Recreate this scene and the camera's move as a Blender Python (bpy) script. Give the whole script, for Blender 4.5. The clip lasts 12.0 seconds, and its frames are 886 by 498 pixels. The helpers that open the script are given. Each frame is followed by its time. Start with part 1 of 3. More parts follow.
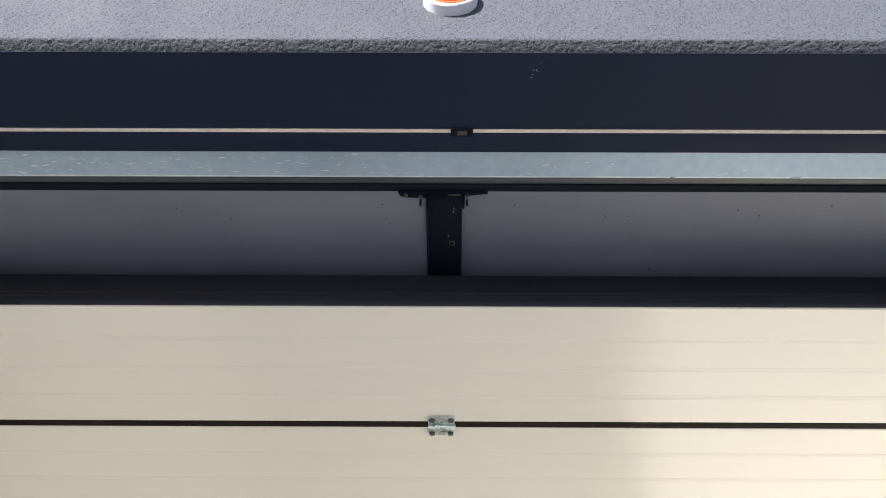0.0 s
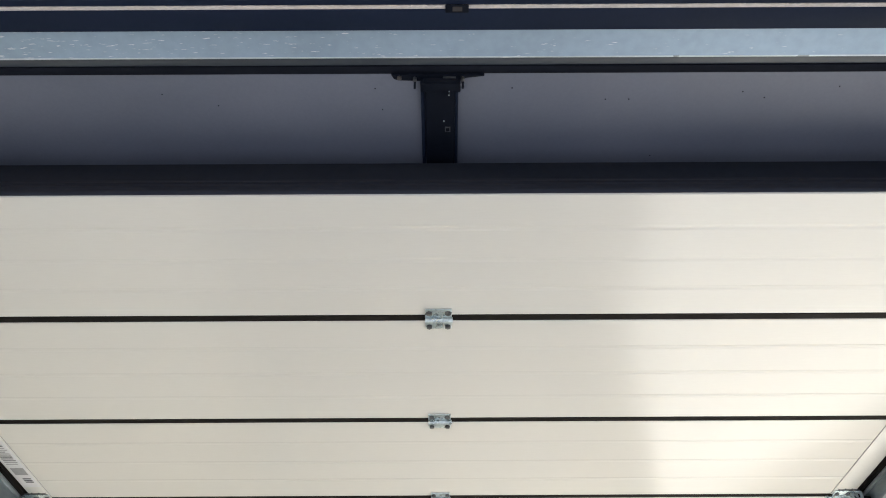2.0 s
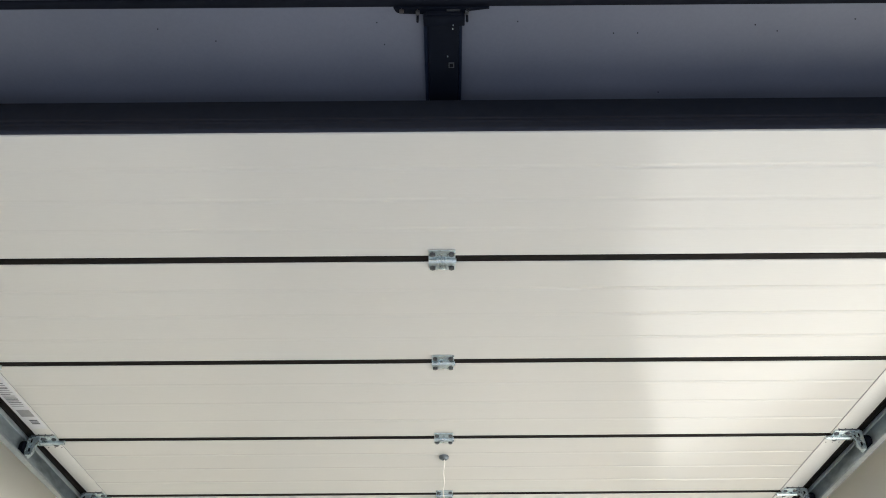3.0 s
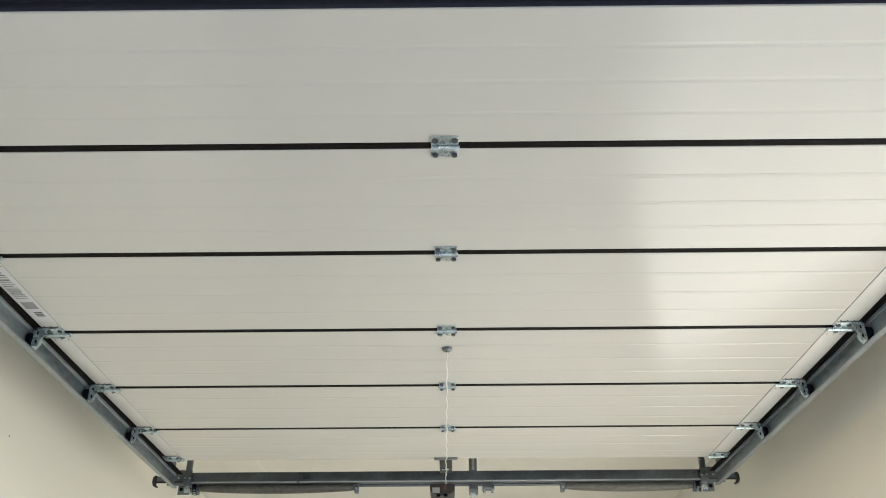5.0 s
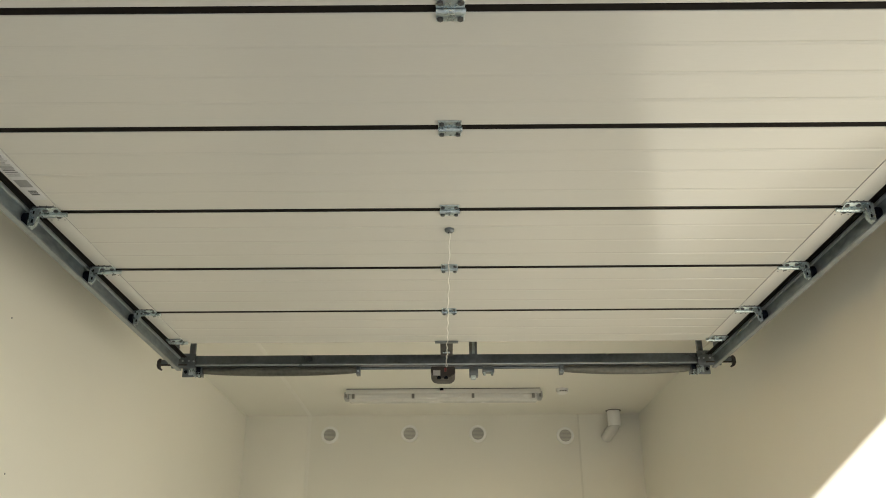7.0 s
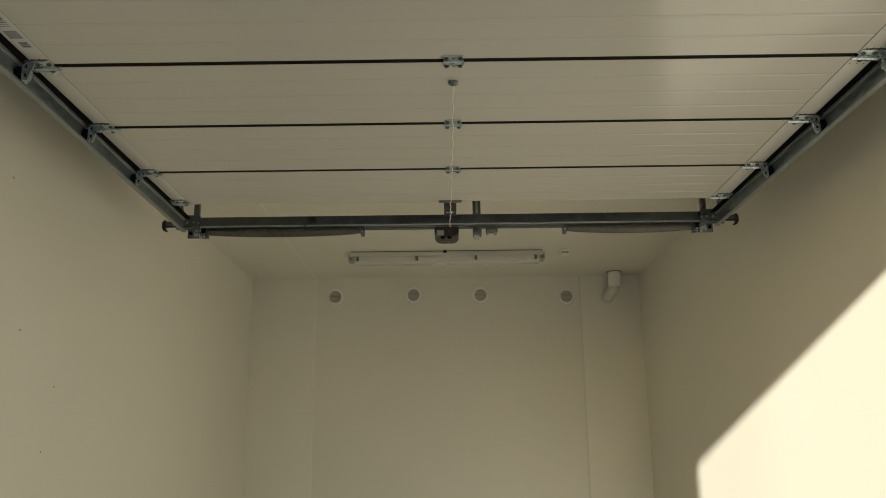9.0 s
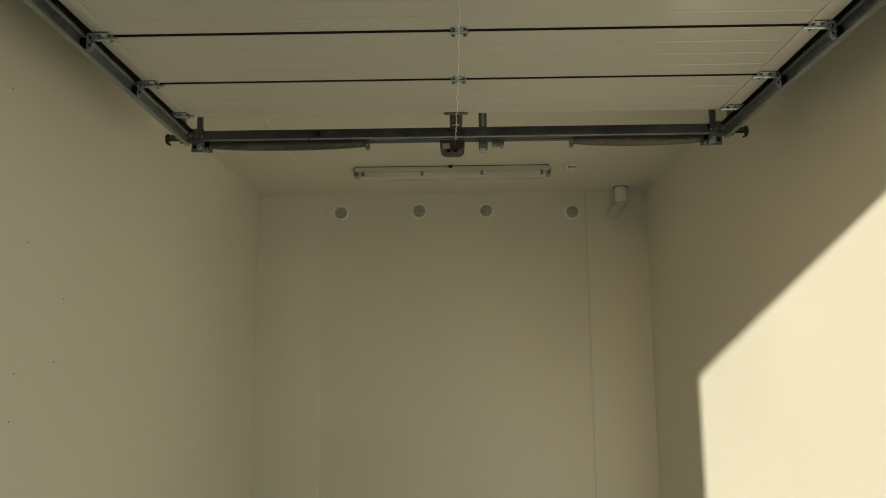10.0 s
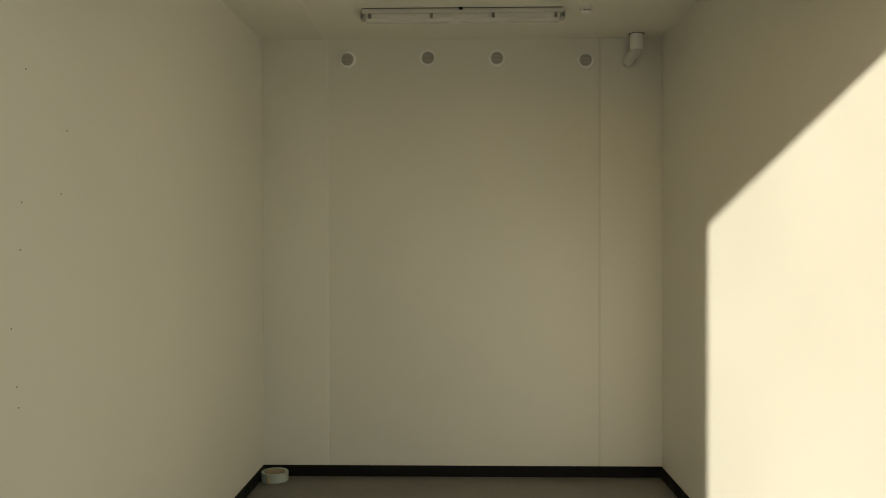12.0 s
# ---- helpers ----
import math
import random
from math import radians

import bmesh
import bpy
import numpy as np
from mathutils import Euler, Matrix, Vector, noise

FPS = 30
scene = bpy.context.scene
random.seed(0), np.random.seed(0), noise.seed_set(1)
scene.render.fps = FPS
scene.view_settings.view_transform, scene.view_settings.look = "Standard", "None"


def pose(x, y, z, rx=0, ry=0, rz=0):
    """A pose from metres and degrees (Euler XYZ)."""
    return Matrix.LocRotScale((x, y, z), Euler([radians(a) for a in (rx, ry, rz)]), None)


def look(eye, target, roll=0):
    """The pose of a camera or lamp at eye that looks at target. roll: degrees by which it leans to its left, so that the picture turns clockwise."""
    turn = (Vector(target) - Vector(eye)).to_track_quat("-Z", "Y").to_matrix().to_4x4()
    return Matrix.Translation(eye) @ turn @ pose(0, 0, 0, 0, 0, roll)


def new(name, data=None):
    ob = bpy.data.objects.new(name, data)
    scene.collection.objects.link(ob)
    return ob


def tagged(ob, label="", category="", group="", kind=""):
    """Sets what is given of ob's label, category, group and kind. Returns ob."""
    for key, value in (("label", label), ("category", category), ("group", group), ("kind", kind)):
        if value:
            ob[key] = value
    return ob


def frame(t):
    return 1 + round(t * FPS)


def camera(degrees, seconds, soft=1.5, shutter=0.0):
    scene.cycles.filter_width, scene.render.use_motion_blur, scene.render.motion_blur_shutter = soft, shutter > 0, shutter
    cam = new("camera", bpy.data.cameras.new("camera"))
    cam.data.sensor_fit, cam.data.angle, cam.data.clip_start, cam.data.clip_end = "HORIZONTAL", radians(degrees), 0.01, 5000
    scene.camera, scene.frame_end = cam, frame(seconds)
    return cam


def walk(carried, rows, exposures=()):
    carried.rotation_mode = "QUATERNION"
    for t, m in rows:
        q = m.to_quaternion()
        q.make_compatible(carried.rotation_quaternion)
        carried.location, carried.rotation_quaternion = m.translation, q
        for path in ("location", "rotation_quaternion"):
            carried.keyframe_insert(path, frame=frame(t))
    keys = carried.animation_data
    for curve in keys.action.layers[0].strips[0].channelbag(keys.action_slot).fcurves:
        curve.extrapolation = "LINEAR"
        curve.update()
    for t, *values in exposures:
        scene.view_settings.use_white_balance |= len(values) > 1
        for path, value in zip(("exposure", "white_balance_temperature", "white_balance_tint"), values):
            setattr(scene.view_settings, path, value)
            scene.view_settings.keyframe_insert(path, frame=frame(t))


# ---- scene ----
PATH = [
    (0, (0.051, -0.303, 1.937), (0.044, 1.079, 3.383), 0.4),
    (0.5, (0.052, -0.29, 1.932), (0.048, 1.118, 3.352), 0.3),
    (1, (0.052, -0.269, 1.904), (0.053, 1.154, 3.309), -0.0),
    (1.5, (0.052, -0.251, 1.912), (0.055, 1.215, 3.272), -0.3),
    (2, (0.052, -0.239, 1.916), (0.053, 1.273, 3.225), -0.3),
    (2.5, (0.049, -0.226, 1.915), (0.049, 1.326, 3.177), -0.4),
    (3, (0.046, -0.217, 1.919), (0.045, 1.376, 3.127), -0.4),
    (5, (0.046, -0.173, 1.909), (0.036, 1.549, 2.926), -0.3),
    (5.5, (0.041, -0.158, 1.91), (0.031, 1.595, 2.871), -0.3),
    (6, (0.037, -0.142, 1.905), (0.028, 1.641, 2.81), -0.3),
    (6.5, (0.035, -0.127, 1.898), (0.027, 1.684, 2.746), -0.3),
    (7, (0.031, -0.113, 1.89), (0.025, 1.723, 2.682), -0.3),
    (9, (0.023, -0.084, 1.855), (0.01, 1.854, 2.35), -0.6),
    (9.5, (0.021, -0.073, 1.845), (0.003, 1.886, 2.245), -0.7),
    (10, (0.02, -0.068, 1.835), (-0.008, 1.908, 2.138), -0.6),
    (10.5, (0.015, -0.067, 1.817), (-0.019, 1.922, 2.021), -0.5),
    (11, (0.013, -0.051, 1.8), (-0.025, 1.946, 1.908), -0.4),
    (11.5, (0.025, -0.024, 1.766), (-0.021, 1.975, 1.8), -0.2),
    (12, (0.008, -0.016, 1.726), (-0.039, 1.983, 1.707), -0.1),
]
cam = camera(56.3, 12.0, soft=1.0)
EXPOSURES = [(0, 2.53, 6050, 17.6), (1.2, 2.70, 5800, 17.6), (2.5, 2.53, 5600, 17.6), (3.2, 2.47, 5540, 16.6), (5, 2.33, 5600, 14.6), (5.5, 2.26, 5870, 12.6), (7, 1.90, 6250, 11.6), (9, 0.95, 6680, 9.6), (9.5, 0.75, 7130, 6.6), (10.2, 0.70, 7130, 6.6), (11, 0.79, 6980, 6.6), (12, 0.84, 6930, 7.6)]
walk(cam, [(t, look(eye, target, roll)) for t, eye, target, roll in PATH], EXPOSURES)

# ---- daylight ----
SUN_WAY = Vector((0.559, 1.0, -0.2665)).normalized()
world = bpy.data.worlds.new("sky")
scene.world = world
world.use_nodes = True
sky = world.node_tree.nodes.new("ShaderNodeTexSky")
sky.sky_type = "NISHITA"
sky.sun_disc = False
sky.dust_density, sky.air_density = 0.5, 1.0
sky.sun_elevation = math.asin(-SUN_WAY.z)
sky.sun_rotation = math.atan2(-SUN_WAY.x, -SUN_WAY.y)
back = world.node_tree.nodes["Background"]
back.inputs["Strength"].default_value = 0.075
world.node_tree.links.new(sky.outputs["Color"], back.inputs["Color"])
sun = new("sun", bpy.data.lights.new("sun", "SUN"))
sun.data.energy, sun.data.angle, sun.data.color = 3.8, radians(0.9), (1.0, 0.95, 0.82)
sun.matrix_world = look((-3, -6, 4), Vector((-3, -6, 4)) + SUN_WAY)


# ---- materials ----
class Mat:
    """A node material with colour variation at two scales and fine relief."""

    def __init__(self, name, a, b, rough=0.5, metal=0.0, scale=3.0, fine=60.0, mix=0.5, bump=0.1, depth=0.002, stretch=(1, 1, 1), rvar=0.1, specular=0.5):
        self.m = bpy.data.materials.new(name)
        self.m.use_nodes = True
        self.t = self.m.node_tree
        self.p = self.t.nodes["Principled BSDF"]
        co = self.node("ShaderNodeTexCoord")
        mp = self.node("ShaderNodeMapping")
        mp.inputs["Scale"].default_value = stretch
        self.link(co.outputs["Object"], mp.inputs["Vector"])
        self.vec = mp.outputs["Vector"]
        n1, n2 = self.noise(scale, 5), self.noise(fine, 3)
        mx = self.node("ShaderNodeMix")
        mx.inputs["Factor"].default_value = mix
        self.link(n1, mx.inputs["A"]), self.link(n2, mx.inputs["B"])
        self.value = mx.outputs["Result"]
        rp = self.ramp(self.value, 0.3, a, 0.7, b)
        self.color = rp
        self.link(rp, self.p.inputs["Base Color"])
        rr = self.node("ShaderNodeMapRange")
        rr.inputs["From Min"].default_value, rr.inputs["From Max"].default_value = 0.3, 0.7
        rr.inputs["To Min"].default_value, rr.inputs["To Max"].default_value = max(0.02, rough - rvar), min(1.0, rough + rvar)
        self.link(n1, rr.inputs["Value"]), self.link(rr.outputs["Result"], self.p.inputs["Roughness"])
        self.p.inputs["Metallic"].default_value = metal
        self.p.inputs["Specular IOR Level"].default_value = specular
        self.bp = self.node("ShaderNodeBump")
        self.bp.inputs["Strength"].default_value, self.bp.inputs["Distance"].default_value = bump, depth
        self.link(n2, self.bp.inputs["Height"]), self.link(self.bp.outputs["Normal"], self.p.inputs["Normal"])

    def node(self, kind):
        return self.t.nodes.new(kind)

    def link(self, a, b):
        self.t.links.new(a, b)

    def noise(self, scale, detail):
        n = self.node("ShaderNodeTexNoise")
        n.inputs["Scale"].default_value, n.inputs["Detail"].default_value = scale, detail
        self.link(self.vec, n.inputs["Vector"])
        return n.outputs["Fac"]

    def ramp(self, fac, p0, a, p1, b):
        r = self.node("ShaderNodeValToRGB")
        r.color_ramp.elements[0].position, r.color_ramp.elements[1].position = p0, p1
        r.color_ramp.elements[0].color, r.color_ramp.elements[1].color = (*a, 1), (*b, 1)
        self.link(fac, r.inputs["Fac"])
        return r.outputs["Color"]


def grey(v, warm=0.0):
    return (v * (1 + warm), v, v * (1 - warm))


WALL = Mat("painted_wall", (0.775, 0.755, 0.672), (0.82, 0.80, 0.718), 0.55, scale=0.9, fine=140, mix=0.25, bump=0.12, depth=0.0015).m
CEIL = Mat("painted_ceiling", (0.775, 0.755, 0.672), (0.82, 0.80, 0.718), 0.6, scale=0.8, fine=120, mix=0.25, bump=0.08, depth=0.001).m
DOOR = Mat("cream_coated_steel", (0.585, 0.575, 0.535), (0.625, 0.615, 0.575), 0.17, specular=0.62, scale=1.3, fine=260, mix=0.35, bump=0.10, depth=0.0006, stretch=(0.12, 1, 1), rvar=0.05).m
FILLED = Mat("filled_joint", (0.82, 0.80, 0.725), (0.85, 0.83, 0.755), 0.6, scale=4, fine=150, bump=0.05, depth=0.001).m
JOINT = Mat("dull_joint", (0.69, 0.672, 0.595), (0.74, 0.72, 0.64), 0.6, scale=4, fine=150, bump=0.05, depth=0.001).m
CAP = Mat("cream_end_cap", (0.60, 0.59, 0.55), (0.65, 0.64, 0.60), 0.4, scale=4, fine=200, bump=0.04).m
GALV = Mat("galvanised_steel", (0.24, 0.27, 0.29), (0.38, 0.42, 0.445), 0.38, 0.85, scale=14, fine=90, mix=0.4, bump=0.08, depth=0.0008).m
# Lighter galvanised tone; on the edge strips its paleness stands for reflected light.
BRIGHT = Mat("galvanised_glint", (0.40, 0.45, 0.47), (0.58, 0.63, 0.65), 0.35, 0.6, scale=11, fine=90, mix=0.4, bump=0.05, depth=0.0006).m
TRACK = Mat("galvanised_track", (0.13, 0.148, 0.165), (0.23, 0.255, 0.275), 0.34, 0.9, scale=9, fine=70, mix=0.4, bump=0.06, depth=0.0008, stretch=(1, 0.3, 1)).m
SCREW = Mat("dull_screw_steel", (0.09, 0.095, 0.10), (0.16, 0.165, 0.17), 0.4, 0.8, scale=60, fine=300, bump=0.1, depth=0.0005).m
# White vent slats in a darker tone, with the shade inside the rim included.
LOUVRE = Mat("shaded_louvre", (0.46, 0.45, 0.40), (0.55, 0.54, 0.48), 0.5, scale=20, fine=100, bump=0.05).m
WEB = Mat("dull_galvanised_web", (0.06, 0.078, 0.095), (0.42, 0.485, 0.51), 0.33, 0.7, scale=4.5, fine=60, mix=0.3, bump=0.06, depth=0.0008, stretch=(1, 0.35, 1)).m
ZINC = Mat("zinc_plated_steel", (0.36, 0.43, 0.45), (0.66, 0.74, 0.76), 0.30, 0.8, scale=55, fine=200, bump=0.06, depth=0.0005).m
RUBBER = Mat("black_rubber", (0.006, 0.007, 0.0115), (0.011, 0.013, 0.0195), 0.75, specular=0.06, scale=12, fine=150, bump=0.15, depth=0.001, stretch=(0.3, 1, 1)).m
# Colour of the seam seals, and of the shade strips along the tracks.
SEAL_SHADE = Mat("brown_black_seal_shade", (0.007, 0.006, 0.0055), (0.014, 0.012, 0.010), 0.7, specular=0.08, scale=12, fine=120, bump=0.1, depth=0.001, stretch=(1, 0.2, 1)).m
BLACK = Mat("black_paint", (0.003, 0.0045, 0.009), (0.006, 0.008, 0.014), 0.65, specular=0.06, scale=8, fine=90, bump=0.1).m
NAVY = Mat("anthracite_flashing", (0.008, 0.013, 0.028), (0.012, 0.018, 0.038), 0.55, specular=0.08, scale=5, fine=120, mix=0.3, bump=0.05, depth=0.0006).m
SOFFIT = Mat("anthracite_panel", (0.100, 0.112, 0.150), (0.124, 0.136, 0.178), 0.5, scale=4, fine=180, mix=0.3, bump=0.02, depth=0.0004, rvar=0.02).m
SLATE = Mat("slate_painted_lip", (0.028, 0.036, 0.048), (0.042, 0.052, 0.066), 0.45, scale=6, fine=110, mix=0.4, bump=0.05, depth=0.0006).m
PALE = Mat("pale_filler", (0.42, 0.38, 0.35), (0.6, 0.55, 0.51), 0.8, scale=20, fine=160, bump=0.4, depth=0.002).m
SKIRT = Mat("black_bitumen_skirting", (0.006, 0.006, 0.006), (0.014, 0.013, 0.012), 0.7, specular=0.12, scale=7, fine=80, bump=0.15, depth=0.0015).m
FLOOR = Mat("screed_floor", (0.15, 0.14, 0.12), (0.25, 0.235, 0.205), 0.5, scale=1.8, fine=45, mix=0.35, bump=0.1, depth=0.001).m
PVC = Mat("white_plastic", (0.86, 0.855, 0.82), (0.90, 0.895, 0.86), 0.35, scale=6, fine=90, bump=0.02).m
DISC = Mat("white_disc_plastic", (0.42, 0.43, 0.50), (0.47, 0.48, 0.55), 0.4, scale=6, fine=90, bump=0.02).m
GRILLE = Mat("grey_grille", (0.13, 0.125, 0.11), (0.19, 0.18, 0.16), 0.5, scale=20, fine=100, bump=0.05).m
ORANGE = Mat("orange_plastic", (0.50, 0.055, 0.006), (0.58, 0.07, 0.008), 0.35, scale=15, fine=120, bump=0.02).m
MOTOR = Mat("dark_motor_plastic", (0.022, 0.019, 0.018), (0.036, 0.031, 0.03), 0.45, scale=15, fine=150, bump=0.08).m
RED = Mat("red_plastic", (0.12, 0.018, 0.02), (0.17, 0.025, 0.03), 0.4, scale=30, fine=150).m
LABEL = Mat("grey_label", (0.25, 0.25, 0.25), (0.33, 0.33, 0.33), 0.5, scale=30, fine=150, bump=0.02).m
PLATE = Mat("pale_label_plate", (0.34, 0.34, 0.33), (0.42, 0.42, 0.41), 0.45, scale=30, fine=150, bump=0.02).m
INK = Mat("printed_ink", (0.05, 0.05, 0.06), (0.10, 0.10, 0.11), 0.5, scale=60, fine=200, bump=0.0).m
STICKER = Mat("white_sticker", (0.62, 0.62, 0.63), (0.70, 0.70, 0.71), 0.4, scale=30, fine=150, bump=0.02).m
ROPE = Mat("white_cord", (0.66, 0.65, 0.60), (0.78, 0.77, 0.72), 0.8, scale=200, fine=600, bump=0.4, depth=0.001).m
SPRING = Mat("oiled_spring_steel", (0.085, 0.085, 0.077), (0.17, 0.165, 0.145), 0.5, 0.6, scale=9, fine=60, bump=0.1).m
DIFFUSER = Mat("clear_diffuser", (0.62, 0.61, 0.575), (0.70, 0.69, 0.65), 0.22, scale=6, fine=80, bump=0.02).m
TAPE = Mat("pale_tape", (0.36, 0.41, 0.37), (0.47, 0.52, 0.47), 0.45, scale=20, fine=100, bump=0.05).m
KRAFT = Mat("cardboard_core", (0.42, 0.36, 0.22), (0.52, 0.45, 0.29), 0.8, scale=30, fine=120).m


def paving_material():
    k = Mat("concrete_paving", (0.26, 0.25, 0.23), (0.37, 0.36, 0.335), 0.85, scale=1.2, fine=60, bump=0.3, depth=0.003)
    return k.m


def stucco_material():
    k = Mat("grey_stucco", (0.017, 0.0200, 0.029), (0.036, 0.0395, 0.054), 0.9, scale=9, fine=330, mix=0.75, bump=0.9, depth=0.002)
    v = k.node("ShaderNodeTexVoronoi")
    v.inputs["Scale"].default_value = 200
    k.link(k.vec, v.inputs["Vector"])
    # Pits are colour only: the shade inside them is multiplied into the base.
    pit_shade = k.ramp(v.outputs["Distance"], 0.23, (0.02, 0.025, 0.04), 0.33, (1, 1, 1))
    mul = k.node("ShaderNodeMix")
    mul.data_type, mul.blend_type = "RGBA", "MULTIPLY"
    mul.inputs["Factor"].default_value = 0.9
    k.link(k.color, mul.inputs["A"]), k.link(pit_shade, mul.inputs["B"])
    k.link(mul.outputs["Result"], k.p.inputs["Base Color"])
    return k.m


def rail_material():
    """Bluish galvanised sheet with short pale scratches along its length."""
    k = Mat("scratched_rail", (0.235, 0.31, 0.40), (0.33, 0.42, 0.52), 0.45, 0.45, scale=5, fine=60, mix=0.35, bump=0.05, depth=0.0006)
    mp = k.node("ShaderNodeMapping")
    mp.inputs["Scale"].default_value = (18, 150, 150)
    co = k.node("ShaderNodeTexCoord")
    n = k.node("ShaderNodeTexNoise")
    n.inputs["Scale"].default_value, n.inputs["Detail"].default_value = 3.0, 4
    k.link(co.outputs["Object"], mp.inputs["Vector"]), k.link(mp.outputs["Vector"], n.inputs["Vector"])
    along = k.node("ShaderNodeSeparateXYZ")
    gate = k.node("ShaderNodeMath")
    gate.operation = "MULTIPLY_ADD"
    k.link(co.outputs["Object"], along.inputs["Vector"])
    k.link(along.outputs["X"], gate.inputs[0]), k.link(n.outputs["Fac"], gate.inputs[2])
    gate.inputs[1].default_value = -0.06
    fleck = k.ramp(gate.outputs["Value"], 0.665, (0, 0, 0), 0.715, (1, 1, 1))
    mx = k.node("ShaderNodeMix")
    mx.data_type = "RGBA"
    k.link(fleck, mx.inputs["Factor"]), k.link(k.color, mx.inputs["A"])
    mx.inputs["B"].default_value = (0.7, 0.72, 0.74, 1)
    k.link(mx.outputs["Result"], k.p.inputs["Base Color"])
    return k.m


PAVING, STUCCO, RAIL = paving_material(), stucco_material(), rail_material()


# ---- mesh helpers ----
def box(bm, x0, x1, y0, y1, z0, z1, bevel=0.0):
    r = bmesh.ops.create_cube(bm, size=1, matrix=Matrix.LocRotScale(((x0 + x1) / 2, (y0 + y1) / 2, (z0 + z1) / 2), None, (abs(x1 - x0), abs(y1 - y0), abs(z1 - z0))))
    if bevel:
        es = list({e for v in r["verts"] for e in v.link_edges})
        bmesh.ops.bevel(bm, geom=es, offset=bevel, segments=2, affect="EDGES", profile=0.6)
    return bm


def cyl(bm, m, r, h, n=20, r2=None, bevel=0.0):
    """A capped cylinder of height h along m's z, from its origin."""
    c = bmesh.ops.create_cone(bm, cap_ends=True, segments=n, radius1=r, radius2=r if r2 is None else r2, depth=h, matrix=m @ Matrix.Translation((0, 0, h / 2)))
    if bevel:
        es = [e for e in {e for v in c["verts"] for e in v.link_edges} if any(len(f.verts) > 4 for f in e.link_faces)]
        bmesh.ops.bevel(bm, geom=es, offset=bevel, segments=2, affect="EDGES")
    return bm


def extrude(bm, pts, axis, a, b):
    """A closed outline swept along x or y from a to b."""
    def at(p, s):
        return (s, p[0], p[1]) if axis == "x" else (p[0], s, p[1])
    v0 = [bm.verts.new(at(p, a)) for p in pts]
    v1 = [bm.verts.new(at(p, b)) for p in pts]
    n = len(pts)
    for i in range(n):
        bm.faces.new((v0[i], v0[(i + 1) % n], v1[(i + 1) % n], v1[i]))
    bm.faces.new(v0[::-1]), bm.faces.new(v1)
    bmesh.ops.recalc_face_normals(bm, faces=bm.faces)
    return bm


def lathe(bm, profile, m, n=24):
    """A profile of (radius, height) turned round m's z axis."""
    rings = [[bm.verts.new(m @ Vector((r * math.cos(2 * math.pi * i / n), r * math.sin(2 * math.pi * i / n), h))) for i in range(n)] for r, h in profile]
    for a, b in zip(rings, rings[1:]):
        for i in range(n):
            bm.faces.new((a[i], a[(i + 1) % n], b[(i + 1) % n], b[i]))
    bmesh.ops.recalc_face_normals(bm, faces=bm.faces)
    return bm


def tube(bm, pts, r, n=10):
    """A round tube along points."""
    pts = [Vector(p) for p in pts]
    rings = []
    for i, p in enumerate(pts):
        d = (pts[min(i + 1, len(pts) - 1)] - pts[max(i - 1, 0)]).normalized()
        s = d.orthogonal().normalized() if not rings else (side - d * side.dot(d)).normalized()
        side = s
        u = d.cross(s)
        rings.append([bm.verts.new(p + r * (math.cos(2 * math.pi * k / n) * s + math.sin(2 * math.pi * k / n) * u)) for k in range(n)])
    for a, b in zip(rings, rings[1:]):
        for k in range(n):
            bm.faces.new((a[k], a[(k + 1) % n], b[(k + 1) % n], b[k]))
    bm.faces.new(rings[0][::-1]), bm.faces.new(rings[-1])
    bmesh.ops.recalc_face_normals(bm, faces=bm.faces)
    return bm


def mesh(name, bm, material, smooth=True):
    me = bpy.data.meshes.new(name)
    bm.to_mesh(me)
    bm.free()
    me.materials.append(material)
    if smooth:
        me.shade_smooth()
        me.set_sharp_from_angle(angle=radians(24))
    return me


def solid(name, bm, material, label="", category="", kind="", group=""):
    return tagged(new(name, mesh(name, bm, material)), label, category, group, kind)


def thing(name, at, label, category, group=""):
    ob = new(name)
    ob.empty_display_size = 0.1
    ob.matrix_basis = at if isinstance(at, Matrix) else Matrix.Translation(at)
    return tagged(ob, label, category, group)


def part(name, bm, material, parent, label="", smooth=True):
    """One mesh in the parent's own coordinates."""
    ob = new(name, mesh(name, bm, material, smooth))
    ob.parent = parent
    return tagged(ob, label)


def share(name, me, parent, m):
    """A part that shares its mesh with its like."""
    ob = new(name, me)
    ob.parent = parent
    ob.matrix_basis = m
    return ob


B = bmesh.new

# ---- plan ----
XW = 1.45            # half the room's width
YB = 6.0             # back wall
YF = 0.32           # facade's outer face
ZC = 3.19            # ceiling
ZF = 0.012           # top of the screed
ZH = 3.03            # underside of the header
ZD = 2.915            # underside of the open door
XL, XR = -1.10, 1.20  # jambs
DL, DR = -1.105, 1.199  # the door's two ends
DM = 0.043            # the door's middle

# ---- structure ----
solid("ground", box(B(), -400, 400, -400, 400, -0.3, -0.02), PAVING, "grey concrete paving outside the storage unit", "ground", "structure")
solid("floor", box(B(), -XW - 0.12, XW + 0.12, YF + 0.02, YB + 0.12, -0.019, ZF), FLOOR, "grey screeded concrete floor", "floor", "structure")
solid("wall_left", box(B(), -XW - 0.12, -XW, YF + 0.2, YB + 0.12, 0, 3.6), WALL, "cream painted smooth side wall with specks", "wall", "structure")
solid("wall_right", box(B(), XW, XW + 0.12, YF + 0.2, YB + 0.12, 0, 3.6), WALL, "cream painted smooth side wall with sunlit patch", "wall", "structure")
wall_back = solid("wall_back", box(B(), -XW, XW, YB + 0.0025, YB + 0.12, 0, ZC + 0.05), WALL, "cream painted panel wall at the back", "wall", "structure")
